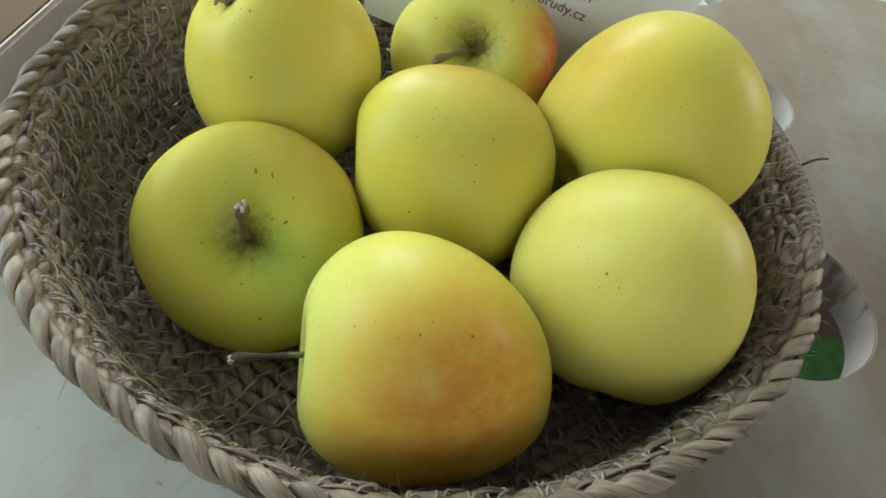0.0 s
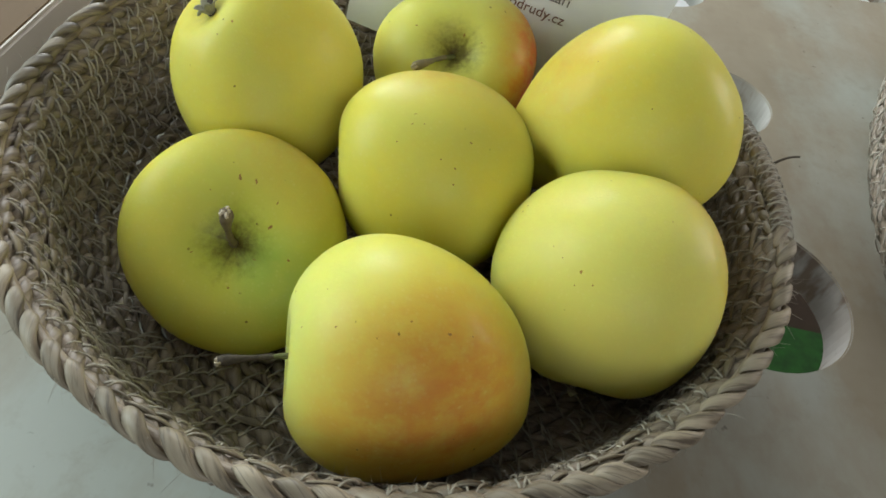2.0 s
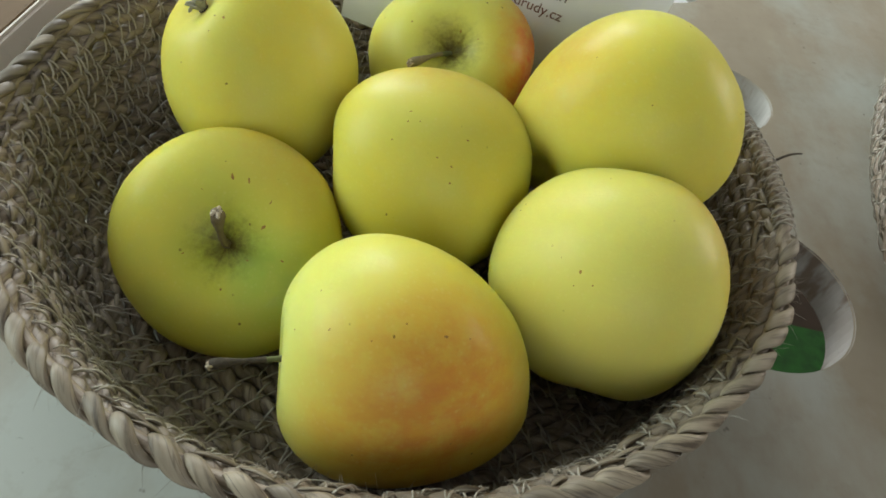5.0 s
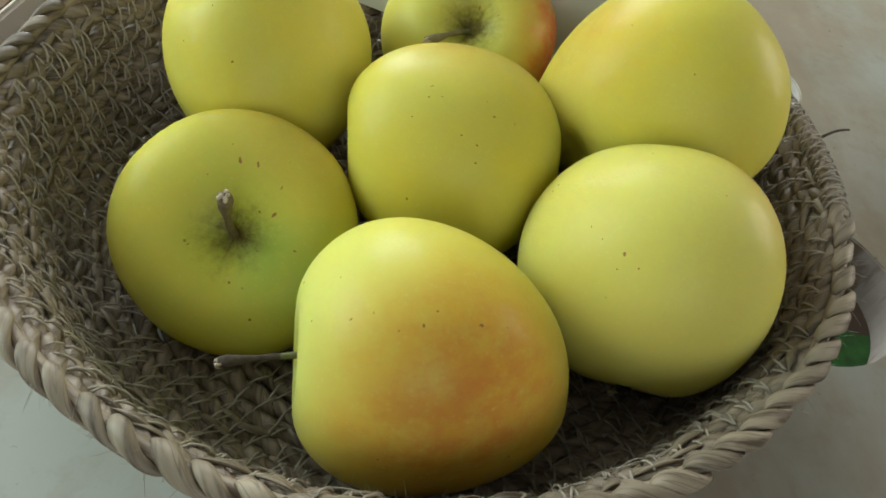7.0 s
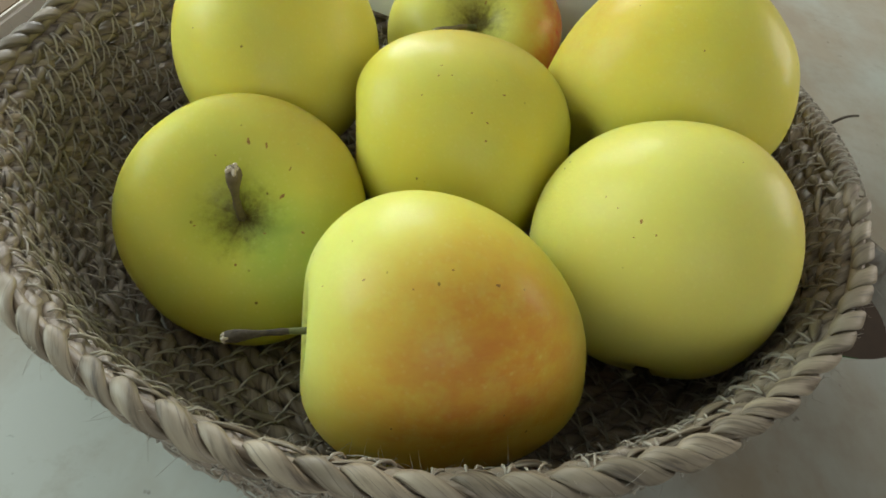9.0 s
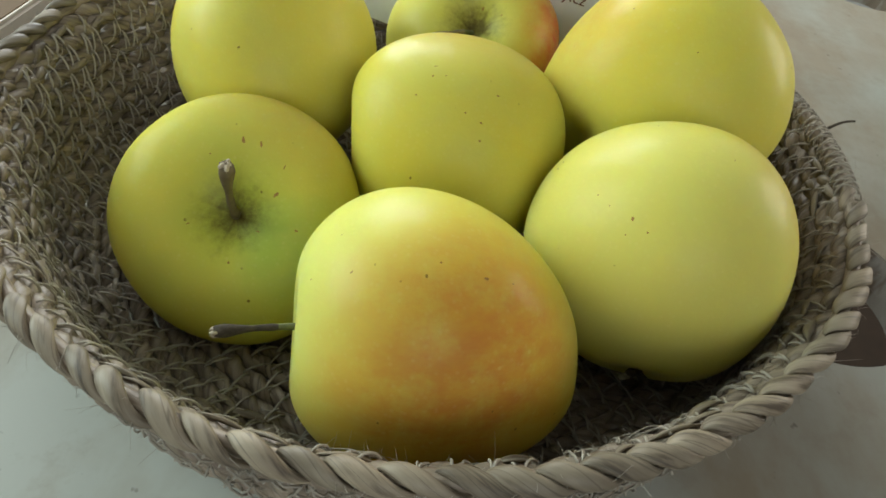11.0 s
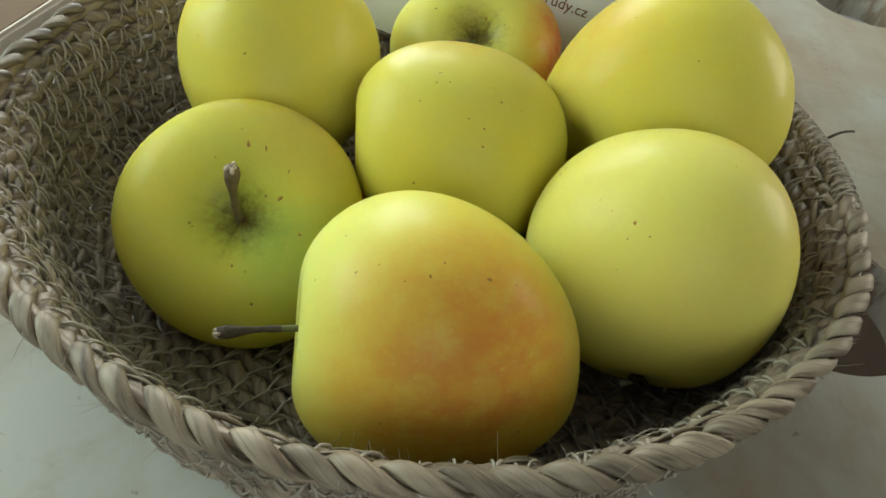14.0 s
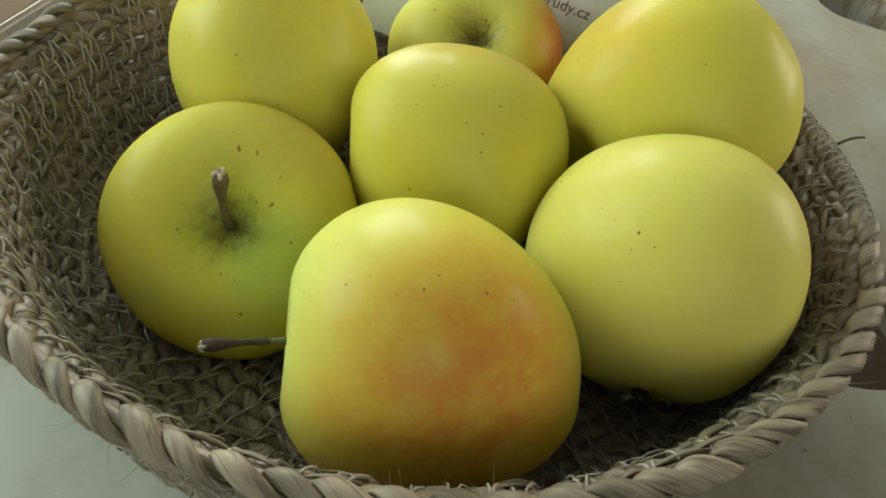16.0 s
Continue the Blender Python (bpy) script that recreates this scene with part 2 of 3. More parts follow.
M_TABLE = wood_material("pale_plywood", (0.33, 0.277, 0.205), (0.39, 0.332, 0.25), (0.28, 0.225, 0.158), 0.34, (0.47, 0.50, 0.455))
M_TABLE_B = wood_material("brown_board", (0.165, 0.105, 0.058), (0.20, 0.13, 0.074), (0.135, 0.085, 0.046), 0.85)
M_PALE = plain_material("pale_glare_side", (0.70, 0.62, 0.53), 0.6, 0.08, 14)
M_EDGE = wood_material("cut_plywood", (0.46, 0.44, 0.40), (0.60, 0.59, 0.56), (0.24, 0.18, 0.12), 0.6)
M_STEM = plain_material("apple_stem", (0.066, 0.050, 0.034), 0.8, 0.8, 700, 0.8)
M_STEM_BROWN = plain_material("brown_stem", (0.125, 0.092, 0.045), 0.75, 0.6, 500)
M_STEM_GREEN = plain_material("green_stem", (0.15, 0.16, 0.06), 0.7, 0.5, 300)
M_STEM_PALE = plain_material("pale_stem", (0.22, 0.18, 0.09), 0.7, 0.5, 300)
M_MARK = plain_material("scab", (0.30, 0.155, 0.03), 0.8, 0.5, 900)
M_STEM_END = plain_material("stem_end", (0.48, 0.40, 0.29), 0.8, 0.5, 700)
M_CALYX = plain_material("dry_sepal", (0.29, 0.27, 0.18), 0.85, 0.6, 500)
M_PAPER = plain_material("white_card", (0.87, 0.87, 0.90), 0.55, 0.02, 300)
M_INK = plain_material("dark_ink", (0.05, 0.045, 0.045), 0.6, 0.05)
M_INK_RED = plain_material("brown_ink", (0.16, 0.055, 0.04), 0.6, 0.05)
M_WALL = plain_material("plaster", (0.40, 0.40, 0.39), 0.9, 0.05, 6)
M_FLOOR = plain_material("dark_floor", (0.026, 0.015, 0.008), 0.95, 0.5, 25)
M_LIT_FLOOR = plain_material("white_sheet", (0.80, 0.82, 0.84), 0.6, 0.05, 8)
M_GREEN = plain_material("green_cloth", (0.008, 0.055, 0.006), 0.95, 0.85, 45)

# ---- the room ----
LO, HI = (-2.1, -1.9, -0.76), (2.5, 2.5, 1.85)


def wall_with_opening(name, axis, at, thick, lo, hi, opening):
    """A wall across axis, from lo to hi (along, height), with one opening or none, in one mesh."""
    bm = bmesh.new()
    if opening:
        (a0, z0), (a1, z1) = opening
        pieces = [(lo, (a0, hi[1])), ((a1, lo[1]), hi), ((a0, lo[1]), (a1, z0)), ((a0, z1), (a1, hi[1]))]
    else:
        pieces = [(lo, hi)]
    for (p0, q0), (p1, q1) in pieces:
        if axis == "y":
            box(bm, (p0, at, q0), (p1, at + thick, q1))
        else:
            box(bm, (at, p0, q0), (at + thick, p1, q1))
    me = bpy.data.meshes.new(name)
    bm.to_mesh(me)
    bm.free()
    me.materials.append(M_WALL)
    return tagged(new(name, me), "plain pale plaster wall of the room", "wall", kind="structure")


wall_with_opening("wall_north", "y", HI[1], 0.2, (LO[0] - 0.2, LO[2]), (HI[0] + 0.2, HI[2]), ((-1.82, 0.28), (-0.28, 1.62)))
wall_with_opening("wall_south", "y", LO[1] - 0.2, 0.2, (LO[0] - 0.2, LO[2]), (HI[0] + 0.2, HI[2]), ((-0.02, 0.38), (1.52, 1.72)))
wall_with_opening("wall_west", "x", LO[0] - 0.2, 0.2, (LO[1], LO[2]), (HI[1], HI[2]), ((-0.42, 0.28), (1.12, 1.62)))
wall_with_opening("wall_east", "x", HI[0], 0.2, (LO[1], LO[2]), (HI[1], HI[2]), ((0.88, 0.18), (2.12, 1.32)))
for name, z0, z1, mat, words in (("floor", LO[2] - 0.1, LO[2], M_FLOOR, "dark brown floor below the table"), ("ceiling", HI[2], HI[2] + 0.1, M_WALL, "plain pale ceiling")):
    bm = bmesh.new()
    box(bm, (LO[0] - 0.2, LO[1] - 0.2, z0), (HI[0] + 0.2, HI[1] + 0.2, z1))
    me = bpy.data.meshes.new(name)
    bm.to_mesh(me)
    bm.free()
    me.materials.append(mat)
    tagged(new(name, me), words, name, kind="structure")

# ---- the table: boards with drilled holes ----
HOLES = [(0.1687, 0.2148, 0.0480), (0.167, 0.377, 0.036), (0.134, 0.530, 0.041), (0.318, 0.617, 0.043)]
THICK = 0.024
table = tagged(new("table"), "pale plywood table top with large drilled round holes", "table")


def drilled_board(x0, x1, y0, y1, top, holes):
    """A board as one mesh: flat top and bottom round each hole, with the holes' walls and rounded lips."""
    bm = bmesh.new()
    outer = [bm.verts.new((x, y, top)) for x, y in ((x0, y0), (x1, y0), (x1, y1), (x0, y1))]
    loops = [outer]
    for cx, cy, r in holes:
        loops.append([bm.verts.new((cx + r * math.cos(a), cy + r * math.sin(a), top)) for a in np.linspace(0, 2 * math.pi, 48, endpoint=False)])
    edges = []
    for loop in loops:
        edges += [bm.edges.new((loop[i], loop[(i + 1) % len(loop)])) for i in range(len(loop))]
    bmesh.ops.triangle_fill(bm, use_beauty=True, edges=edges)
    for f in bm.faces:
        if f.normal.z < 0:
            f.normal_flip()
    made = bmesh.ops.extrude_face_region(bm, geom=list(bm.faces))
    for v in made["geom"]:
        if isinstance(v, bmesh.types.BMVert):
            v.co.z -= THICK
    bmesh.ops.recalc_face_normals(bm, faces=list(bm.faces))
    rims = [e for e in bm.edges if len(e.link_faces) == 2 and abs(e.link_faces[0].normal.z - e.link_faces[1].normal.z) > 0.5 and all(abs(v.co.z - top) < 1e-6 for v in e.verts)]
    bmesh.ops.bevel(bm, geom=rims, offset=0.0007, segments=2, affect="EDGES")
    return bm


board = part("board", drilled_board(-0.85, 0.85, -0.45, 0.95, TABLE_Z, HOLES), M_TABLE, table, "pale sanded plywood board with drilled holes", smooth=False)
board.data.materials.append(M_EDGE)
for p in board.data.polygons:
    c = p.center
    if abs(p.normal.z) < 0.3 and any(math.hypot(c.x - x, c.y - y) < r + 0.003 for x, y, r in HOLES):
        p.material_index = 1
for x, y in ((-0.8, -0.4), (0.8, -0.4), (-0.8, 0.9), (0.2, 0.9)):
    bm = bmesh.new()
    box(bm, (x - 0.03, y - 0.03, LO[2]), (x + 0.03, y + 0.03, TABLE_Z - THICK), 0.003)
    part("leg", bm, M_TABLE_B, table, smooth=False)

# sides and ends far paler than the lid, to stand in for glare there
crate = tagged(new("wooden_box"), "low brown wooden box standing beside the basket", "box")
for name, lo, hi, mat in (("lid", (-0.626, 0.184, 0.042), (-0.200, 0.786, 0.0485), M_TABLE_B), ("side", (-0.200, 0.170, TABLE_Z), (-0.196, 0.800, 0.050), M_PALE), ("side", (-0.640, 0.170, TABLE_Z), (-0.626, 0.800, 0.050), M_PALE),
                          ("end", (-0.626, 0.170, TABLE_Z), (-0.200, 0.184, 0.050), M_PALE), ("end", (-0.626, 0.786, TABLE_Z), (-0.200, 0.800, 0.050), M_PALE)):
    bm = bmesh.new()
    box(bm, lo, hi, 0.0015)
    part(name, bm, mat, crate, smooth=False)

bm = bmesh.new()
box(bm, (0.35, 0.45, LO[2]), (1.10, 0.80, LO[2] + 0.012), 0.004)
me = bpy.data.meshes.new("green_mat")
bm.to_mesh(me)
bm.free()
me.materials.append(M_GREEN)
tagged(new("green_mat", me), "dark green mat on the floor under the table", "mat")

# white slab added for the window-lit floor that shows through the holes
bm = bmesh.new()
box(bm, (0.25, 1.85, LO[2]), (1.75, 2.46, LO[2] + 0.02), 0.004)
me = bpy.data.meshes.new("white_sheet")
bm.to_mesh(me)
bm.free()
me.materials.append(M_LIT_FLOOR)
tagged(new("white_sheet", me), "white slab in place of brightly lit floor near the window wall", "board")

# ---- the woven basket ----
CX, CY, RIM_R, RIM_Z = -0.0158, 0.1993, 0.1518, 0.0608
rng = np.random.default_rng(5)
PROFILE = np.array([(0.1512, 0.0605), (0.1478, 0.0540), (0.1460, 0.0470), (0.1448, 0.0380), (0.1434, 0.0280), (0.1412, 0.0180), (0.1362, 0.0095), (0.1265, 0.0025), (0.1130, -0.0025), (0.0900, -0.0045), (0.0, -0.0055)])


def rows_of(profile, pitch):
    step = np.r_[0, np.cumsum(np.linalg.norm(np.diff(profile, axis=0), axis=1))]
    at = np.arange(0, step[-1] - pitch * 0.6, pitch)
    return np.stack([np.interp(at, step, profile[:, 0]), np.interp(at, step, profile[:, 1])], -1)


ROPE = 0.0072
ROWS_RZ = np.concatenate([[(RIM_R, RIM_Z), (RIM_R - 0.0012, RIM_Z - 0.0048)], rows_of(PROFILE, ROPE)[1:] - np.array([0.0, 0.0022])])


def rope_path(r, z, strand, turns, spread, a0, a1, steps, lump=0.0, seed=0):
    """A strand of a two-ply rope laid round the basket, from angle a0 to a1."""
    a = np.linspace(a0, a1, steps)
    g = np.random.default_rng(seed)
    ph = [g.uniform(0, 6.28) for _ in range(4)]
    wob = lump * (np.sin(9 * a + ph[0]) + 0.7 * np.sin(23 * a + ph[1]))
    tw = -turns * a + strand * math.pi + 0.35 * np.sin(7 * a + ph[2]) + 0.3 * np.sin(17 * a + ph[3])
    rr = r + spread * np.cos(tw) + wob * 0.7
    zz = z + spread * np.sin(tw) + wob * 0.7
    pts = np.stack([rr * np.cos(a), rr * np.sin(a), zz], -1)
    out = np.stack([np.cos(tw) * np.cos(a), np.cos(tw) * np.sin(a), np.sin(tw)], -1)
    return a, pts, out


def build_basket():
    basket = tagged(new("basket"), "round woven basket of coiled dry grass rope with a braided rim", "basket", group="baskets on the table")
    basket.matrix_world = pose(CX, CY, 0)
    # the coils, row by row
    for k, (r, z) in enumerate(ROWS_RZ[1:], 1):
        turns = max(3, round(2 * math.pi * r / 0.0205))
        steps = max(24, turns * 9)
        pieces = []
        for s in (0, 1):
            a, pts, out = rope_path(r, z, s, turns, 0.0017, 0, 2 * math.pi, steps, 0.0004, 11 * k + s)
            swell = 0.0026 * (1 + 0.16 * np.sin(a * turns * 0.53 + k + s * 2.0) + 0.10 * np.sin(a * turns * 1.31 + 2 * k))
            pieces.append(tube(pts, swell, 7, 0.85, 3, 0.14, k, up=out))
        ring = np.linspace(0, 2 * math.pi, max(24, turns * 2))
        pieces.append(tube(np.stack([r * np.cos(ring), r * np.sin(ring), 0 * ring + z], -1), 0.0028 if k > 1 else 0.0015, 6))
        v, f, u = joined(pieces)
        coil = new("coil", mesh_of("coil", v, f, M_COIL, u))
        under(coil, basket)
    # the rim: a core and one leaf strand for each turn
    v, f, u = tube(np.stack([RIM_R * np.cos(c := np.linspace(0, 2 * math.pi, 120)), RIM_R * np.sin(c), 0 * c + RIM_Z - 0.0008], -1), 0.0021, 8)
    braid = new("rim_braid", mesh_of("rim_braid", v, f, M_COIL, u))
    under(braid, basket, "thick twisted rim of pale dry leaves")
    mids, at = [], -0.02
    while at < math.tau - 0.10:
        mids.append(at)
        large = 1.2 < at < 3.05
        at += (0.105 if large else 0.072) * rng.uniform(0.88, 1.14)
    for i, mid in enumerate(mids):
        g = np.random.default_rng(900 + i)
        if -0.06 < (mid + math.pi) % math.tau - math.pi < 0.72:
            continue
        large = 1.2 < mid < 3.05
        half = (0.098 if large else 0.069) * g.uniform(0.95, 1.10)
        x = np.linspace(-1, 1, 22)
        a = mid + half * x
        tw = radians(g.uniform(42, 58)) - x * radians(g.uniform(104, 120))
        body = np.clip(1 - np.abs(x) ** 3.0, 0, 1) ** 0.7 * (1 - 0.18 * x)
        spread = 0.0017 + 0.0010 * body + g.uniform(-0.0002, 0.0004)
        wob = 0.0004 * np.sin(11 * a + 1.0) + 0.0003 * np.sin(29 * a)
        rr, zz = RIM_R + 0.0004 + spread * np.cos(tw) + wob, RIM_Z - 0.0004 + spread * np.sin(tw) + wob
        pts = np.stack([rr * np.cos(a), rr * np.sin(a), zz], -1)
        out = np.stack([np.cos(tw) * np.cos(a), np.cos(tw) * np.sin(a), np.sin(tw)], -1)
        way = np.gradient(pts, axis=0)
        out = out + g.uniform(-0.15, 0.3) * np.cross(way / np.linalg.norm(way, axis=1, keepdims=True), out)
        swell = (0.0029 if large else 0.0025) * g.uniform(0.9, 1.12) * np.clip(body, 0.12, 1)
        v, f, u = tube(pts, swell, 24, 0.60, int(g.integers(2, 4)), g.uniform(0.02, 0.09), g.uniform(0, 6), up=out)
        u = u + np.array([g.uniform(0, 5), g.uniform(0, 5)])
        strand = new("strand", mesh_of("strand", v, f, M_STRAND, u))
        under(strand, braid)
    # where the leaves have come away: bare rope bound with twine, and a broken end
    pieces = []
    for s in (0, 1):
        a, pts, out = rope_path(RIM_R, RIM_Z - 0.0008, s, 44, 0.0014, -0.16, 0.82, 90, 0.0003, 5 + s)
        pieces.append(tube(pts, 0.0023 * (1 + 0.12 * np.sin(a * 61)), 8, 0.9, 3, 0.14, s, up=out))
    v, f, u = joined(pieces)
    under(new("bare_rope", mesh_of("bare_rope", v, f, M_COIL, u)), basket, "bare rope where rim leaves are missing")
    pieces = []
    for i in range(34):
        a0 = -0.10 + 0.88 * i / 34 + rng.uniform(-0.006, 0.006)
        for lean in (-1, 1):
            t = np.linspace(-1.9, 2.6, 9)
            a = a0 + lean * rng.uniform(0.004, 0.013) * (t - 0.3)
            rr, zz = RIM_R - 0.0041 * np.cos(t + 0.4), RIM_Z - 0.0006 + 0.0041 * np.sin(t + 0.4)
            pieces.append(tube(np.stack([rr * np.cos(a), rr * np.sin(a), zz], -1), rng.uniform(0.00028, 0.00045), 5))
    v, f, u = joined(pieces)
    under(new("binding", mesh_of("binding", v, f, M_TWINE, u)), basket, "pale twine bound over the bare rope", "stuff")
    x = np.linspace(0, 1, 7)[:, None]
    stub = np.array([0.1535, 0.0235, 0.0625]) + x * np.array([0.0105, 0.004, 0.0030]) + np.sin(x * 3) * np.array([0, 0.0007, 0.0008])
    v, f, u = tube(stub, np.linspace(0.0007, 0.0004, 7), 6)
    under(new("broken_end", mesh_of("broken_end", v, f, M_STEM, u)), basket, "dark broken fibre end sticking out")
    # twine stitched in zigzags over each pair of rows, inside and out
    for side in (-1, 1):
        pieces = []
        for k in range(1, len(ROWS_RZ) - 1 if side < 0 else 9):
            (r0, z0), (r1, z1) = ROWS_RZ[k], ROWS_RZ[k + 1]
            d = np.array([r1 - r0, z1 - z0])
            d /= np.linalg.norm(d)
            nrm = np.array([-abs(d[1]), abs(d[0])]) if side < 0 else np.array([abs(d[1]), -abs(d[0])])
            count = int(2 * math.pi * r0 / (0.0094 if side < 0 else 0.0106))
            for i in range(count):
                base = (i + rng.uniform(-0.25, 0.25)) * 2 * math.pi / count + k * 0.37
                for leg in (0.1, 1) if side < 0 else (-1, 1):
                    if rng.random() < 0.07:
                        continue
                    reach = rng.uniform(0.0030, 0.0055) / r0 * leg
                    x = np.linspace(0, 1, 5)
                    a = base + reach * x + rng.uniform(-0.0014, 0.0014) / r0
                    along = -0.1 + x * rng.uniform(1.1, 1.3) if side < 0 else -0.25 + x * rng.uniform(1.3, 1.55)
                    rr = r0 + (r1 - r0) * along
                    zz = z0 + (z1 - z0) * along
                    lift = 0.0043 + rng.uniform(-0.0004, 0.0009) - 0.0014 * (np.abs(x - 0.5) * 2) ** (3 if side < 0 else 6)
                    rr, zz = rr + nrm[0] * lift, zz + nrm[1] * lift
                    pts = np.stack([rr * np.cos(a), rr * np.sin(a), zz], -1)
                    pieces.append(tube(pts, rng.uniform(0.00030, 0.00046) * (1.0 if side < 0 else 0.95), 5))
        v, f, u = joined(pieces)
        under(new("stitching", mesh_of("stitching", v, f, M_TWINE, u)), basket, "thin pale twine in zigzag stitches", "stuff")
    # flakes of pale leaf that stand out of the coils inside
    pieces = []
    for i in range(380):
        k = int(rng.integers(1, 12))
        r, z = ROWS_RZ[k]
        d = ROWS_RZ[k + 1] - ROWS_RZ[k - 1]
        d /= np.linalg.norm(d)
        nrm = np.array([-abs(d[1]), abs(d[0])])
        a0, span = rng.uniform(0, math.tau), rng.uniform(0.0035, 0.0075) / r
        x = np.linspace(-1, 1, 7)
        a = a0 + x * span * rng.choice((-1, 1))
        slope, lift = rng.uniform(-0.0022, 0.0022), 0.0030 + 0.0011 * (1 - x**2) + rng.uniform(-0.0003, 0.0005)
        rr, zz = r + nrm[0] * lift + d[0] * slope * x, z + nrm[1] * lift + d[1] * slope * x
        pts = np.stack([rr * np.cos(a), rr * np.sin(a), zz], -1)
        out = np.stack([nrm[0] * np.cos(a), nrm[0] * np.sin(a), nrm[1] + 0 * a], -1)
        v, f, u = tube(pts, rng.uniform(0.0011, 0.0021) * np.clip((1 - np.abs(x) ** 2.5), 0.15, 1), 7, 0.45, 3, 0.15, rng.uniform(0, 6), up=out)
        pieces.append((v, f, u + rng.uniform(0, 9, 2)))
    v, f, u = joined(pieces)
    under(new("leaf_flake", mesh_of("leaf_flake", v, f, M_STRAND, u)), basket, "pale flakes of leaf among the coils", "stuff")
    # loose fibres
    pieces = []
    for i in range(7500):
        k = int(rng.integers(0, 13))
        r, z = ROWS_RZ[k]
        a = rng.uniform(0, 2 * math.pi)
        inner = -1 if k > 0 and rng.random() < 0.75 else 1
        p = np.array([(r + inner * 0.0035) * math.cos(a), (r + inner * 0.0035) * math.sin(a), z + rng.uniform(-0.002, 0.002)])
        way = rng.normal(size=3)
        way += np.array([math.cos(a), math.sin(a), 0]) * inner * 0.8
        way /= np.linalg.norm(way)
        bend = rng.normal(size=3) * 0.9
        length = rng.uniform(0.0012, 0.0032)
        x = np.linspace(0, 1, 4)[:, None]
        pieces.append(tube(p + way * length * x + bend * length * x * x, np.array([1, 0.9, 0.7, 0.3]) * rng.uniform(0.00005, 0.00011), 3))
    for i in range(260):
        k = int(rng.integers(2, 13))
        r, z = ROWS_RZ[k]
        d = ROWS_RZ[k + 1] - ROWS_RZ[k - 1]
        d /= np.linalg.norm(d)
        nrm = np.array([-abs(d[1]), abs(d[0])])
        x = np.linspace(-1, 1, 7)
        turn = rng.uniform(0, math.tau)
        size = rng.uniform(0.003, 0.0075)
        a = rng.uniform(0, math.tau) + (x * math.cos(turn) + 0.35 * x * x * rng.uniform(-1, 1)) * size / r
        move = (x * math.sin(turn) + 0.35 * x * x * rng.uniform(-1, 1)) * size * 0.6
        lift = 0.0040 + 0.0016 * rng.random() * (1 - x * x)
        rr, zz = r + d[0] * move + nrm[0] * lift, z + d[1] * move + nrm[1] * lift
        pieces.append(tube(np.stack([rr * np.cos(a), rr * np.sin(a), zz], -1), rng.uniform(0.00012, 0.00030), 4))
    v, f, u = joined(pieces)
    under(new("loose_fibre", mesh_of("loose_fibre", v, f, M_TWINE, u)), basket, "fine loose fibres", "stuff")
    return basket


basket = build_basket()
other = copy_thing(basket, pose(0.378, 0.276, 0, 0, 0, -15.6) @ Matrix.Diagonal((-1.0, -1.8, 1.0, 1.0)))
tagged(other, "long oval woven basket of coiled grass rope")


# ---- the apples ----
def axes_for(stem):
    """A turn whose z axis points along the stem."""
    return Vector(stem).to_track_quat("Z", "Y").to_matrix().to_4x4()


def apple_body(a, b, seed, cavity, basin, broad, shape, bumps=(), deep=1.0):
    """An apple turned round z, with hollows at both poles and a few low-order swellings that set it apart."""
    rings, segs = 64, 84
    th = np.linspace(0.0, math.pi, rings)
    x = np.sin(th) ** 0.88 * (1 + broad * np.cos(th))
    x = x / x.max()
    z = np.cos(th)
    wide = 0.42 if cavity > 0.4 else 0.26
    top = z - cavity * np.exp(-((x / wide) ** 1.6)) * (th < math.pi / 2)
    low = top + basin * np.exp(-((x / 0.26) ** 1.8)) * (th >= math.pi / 2)
    z = np.where(low > 0, low / low.max(), low / -low.min())
    ph = np.arange(segs) * 2 * math.pi / segs
    form = np.stack([x[:, None] * np.cos(ph), x[:, None] * np.sin(ph), z[:, None] + 0 * ph], -1).reshape(-1, 3)
    ball = np.stack([np.sin(th)[:, None] * np.cos(ph), np.sin(th)[:, None] * np.sin(ph), np.cos(th)[:, None] + 0 * ph], -1).reshape(-1, 3)
    u, v, w = ball.T
    swell = np.stack([u * w, v * w, u * u - v * v, u * v, u**3 - 3 * u * v * v, 3 * u * u * v - v**3, w * (u * u - v * v), u * v * w, u * (5 * w * w - 1), v * (5 * w * w - 1)], -1) @ np.array(shape)
    g = np.random.default_rng(seed)
    p = g.uniform(0, 6.28, 3)
    ang = np.arctan2(v, u)
    swell += 0.006 * np.cos(5 * ang + p[0]) * (1 - w) * (1 - w * w) + 0.004 * np.sin(7 * u + p[1]) * np.sin(6 * v + p[2]) * (1 - w**4)
    for way, amount, wide in bumps:
        swell += amount * np.exp(-((1 - ball @ np.array(way)) / (1 - math.cos(wide))))
    verts = form * np.array([a, a, b]) * (1 + swell)[:, None]
    verts[:, 2] *= np.where(verts[:, 2] < 0, deep, 1.0)
    i, j = np.meshgrid(np.arange(rings - 1), np.arange(segs), indexing="ij")
    k = (j + 1) % segs
    faces = np.stack([i * segs + j, (i + 1) * segs + j, (i + 1) * segs + k, i * segs + k], -1).reshape(-1, 4).tolist()
    return verts, faces, (verts[0][2], verts[-1][2])


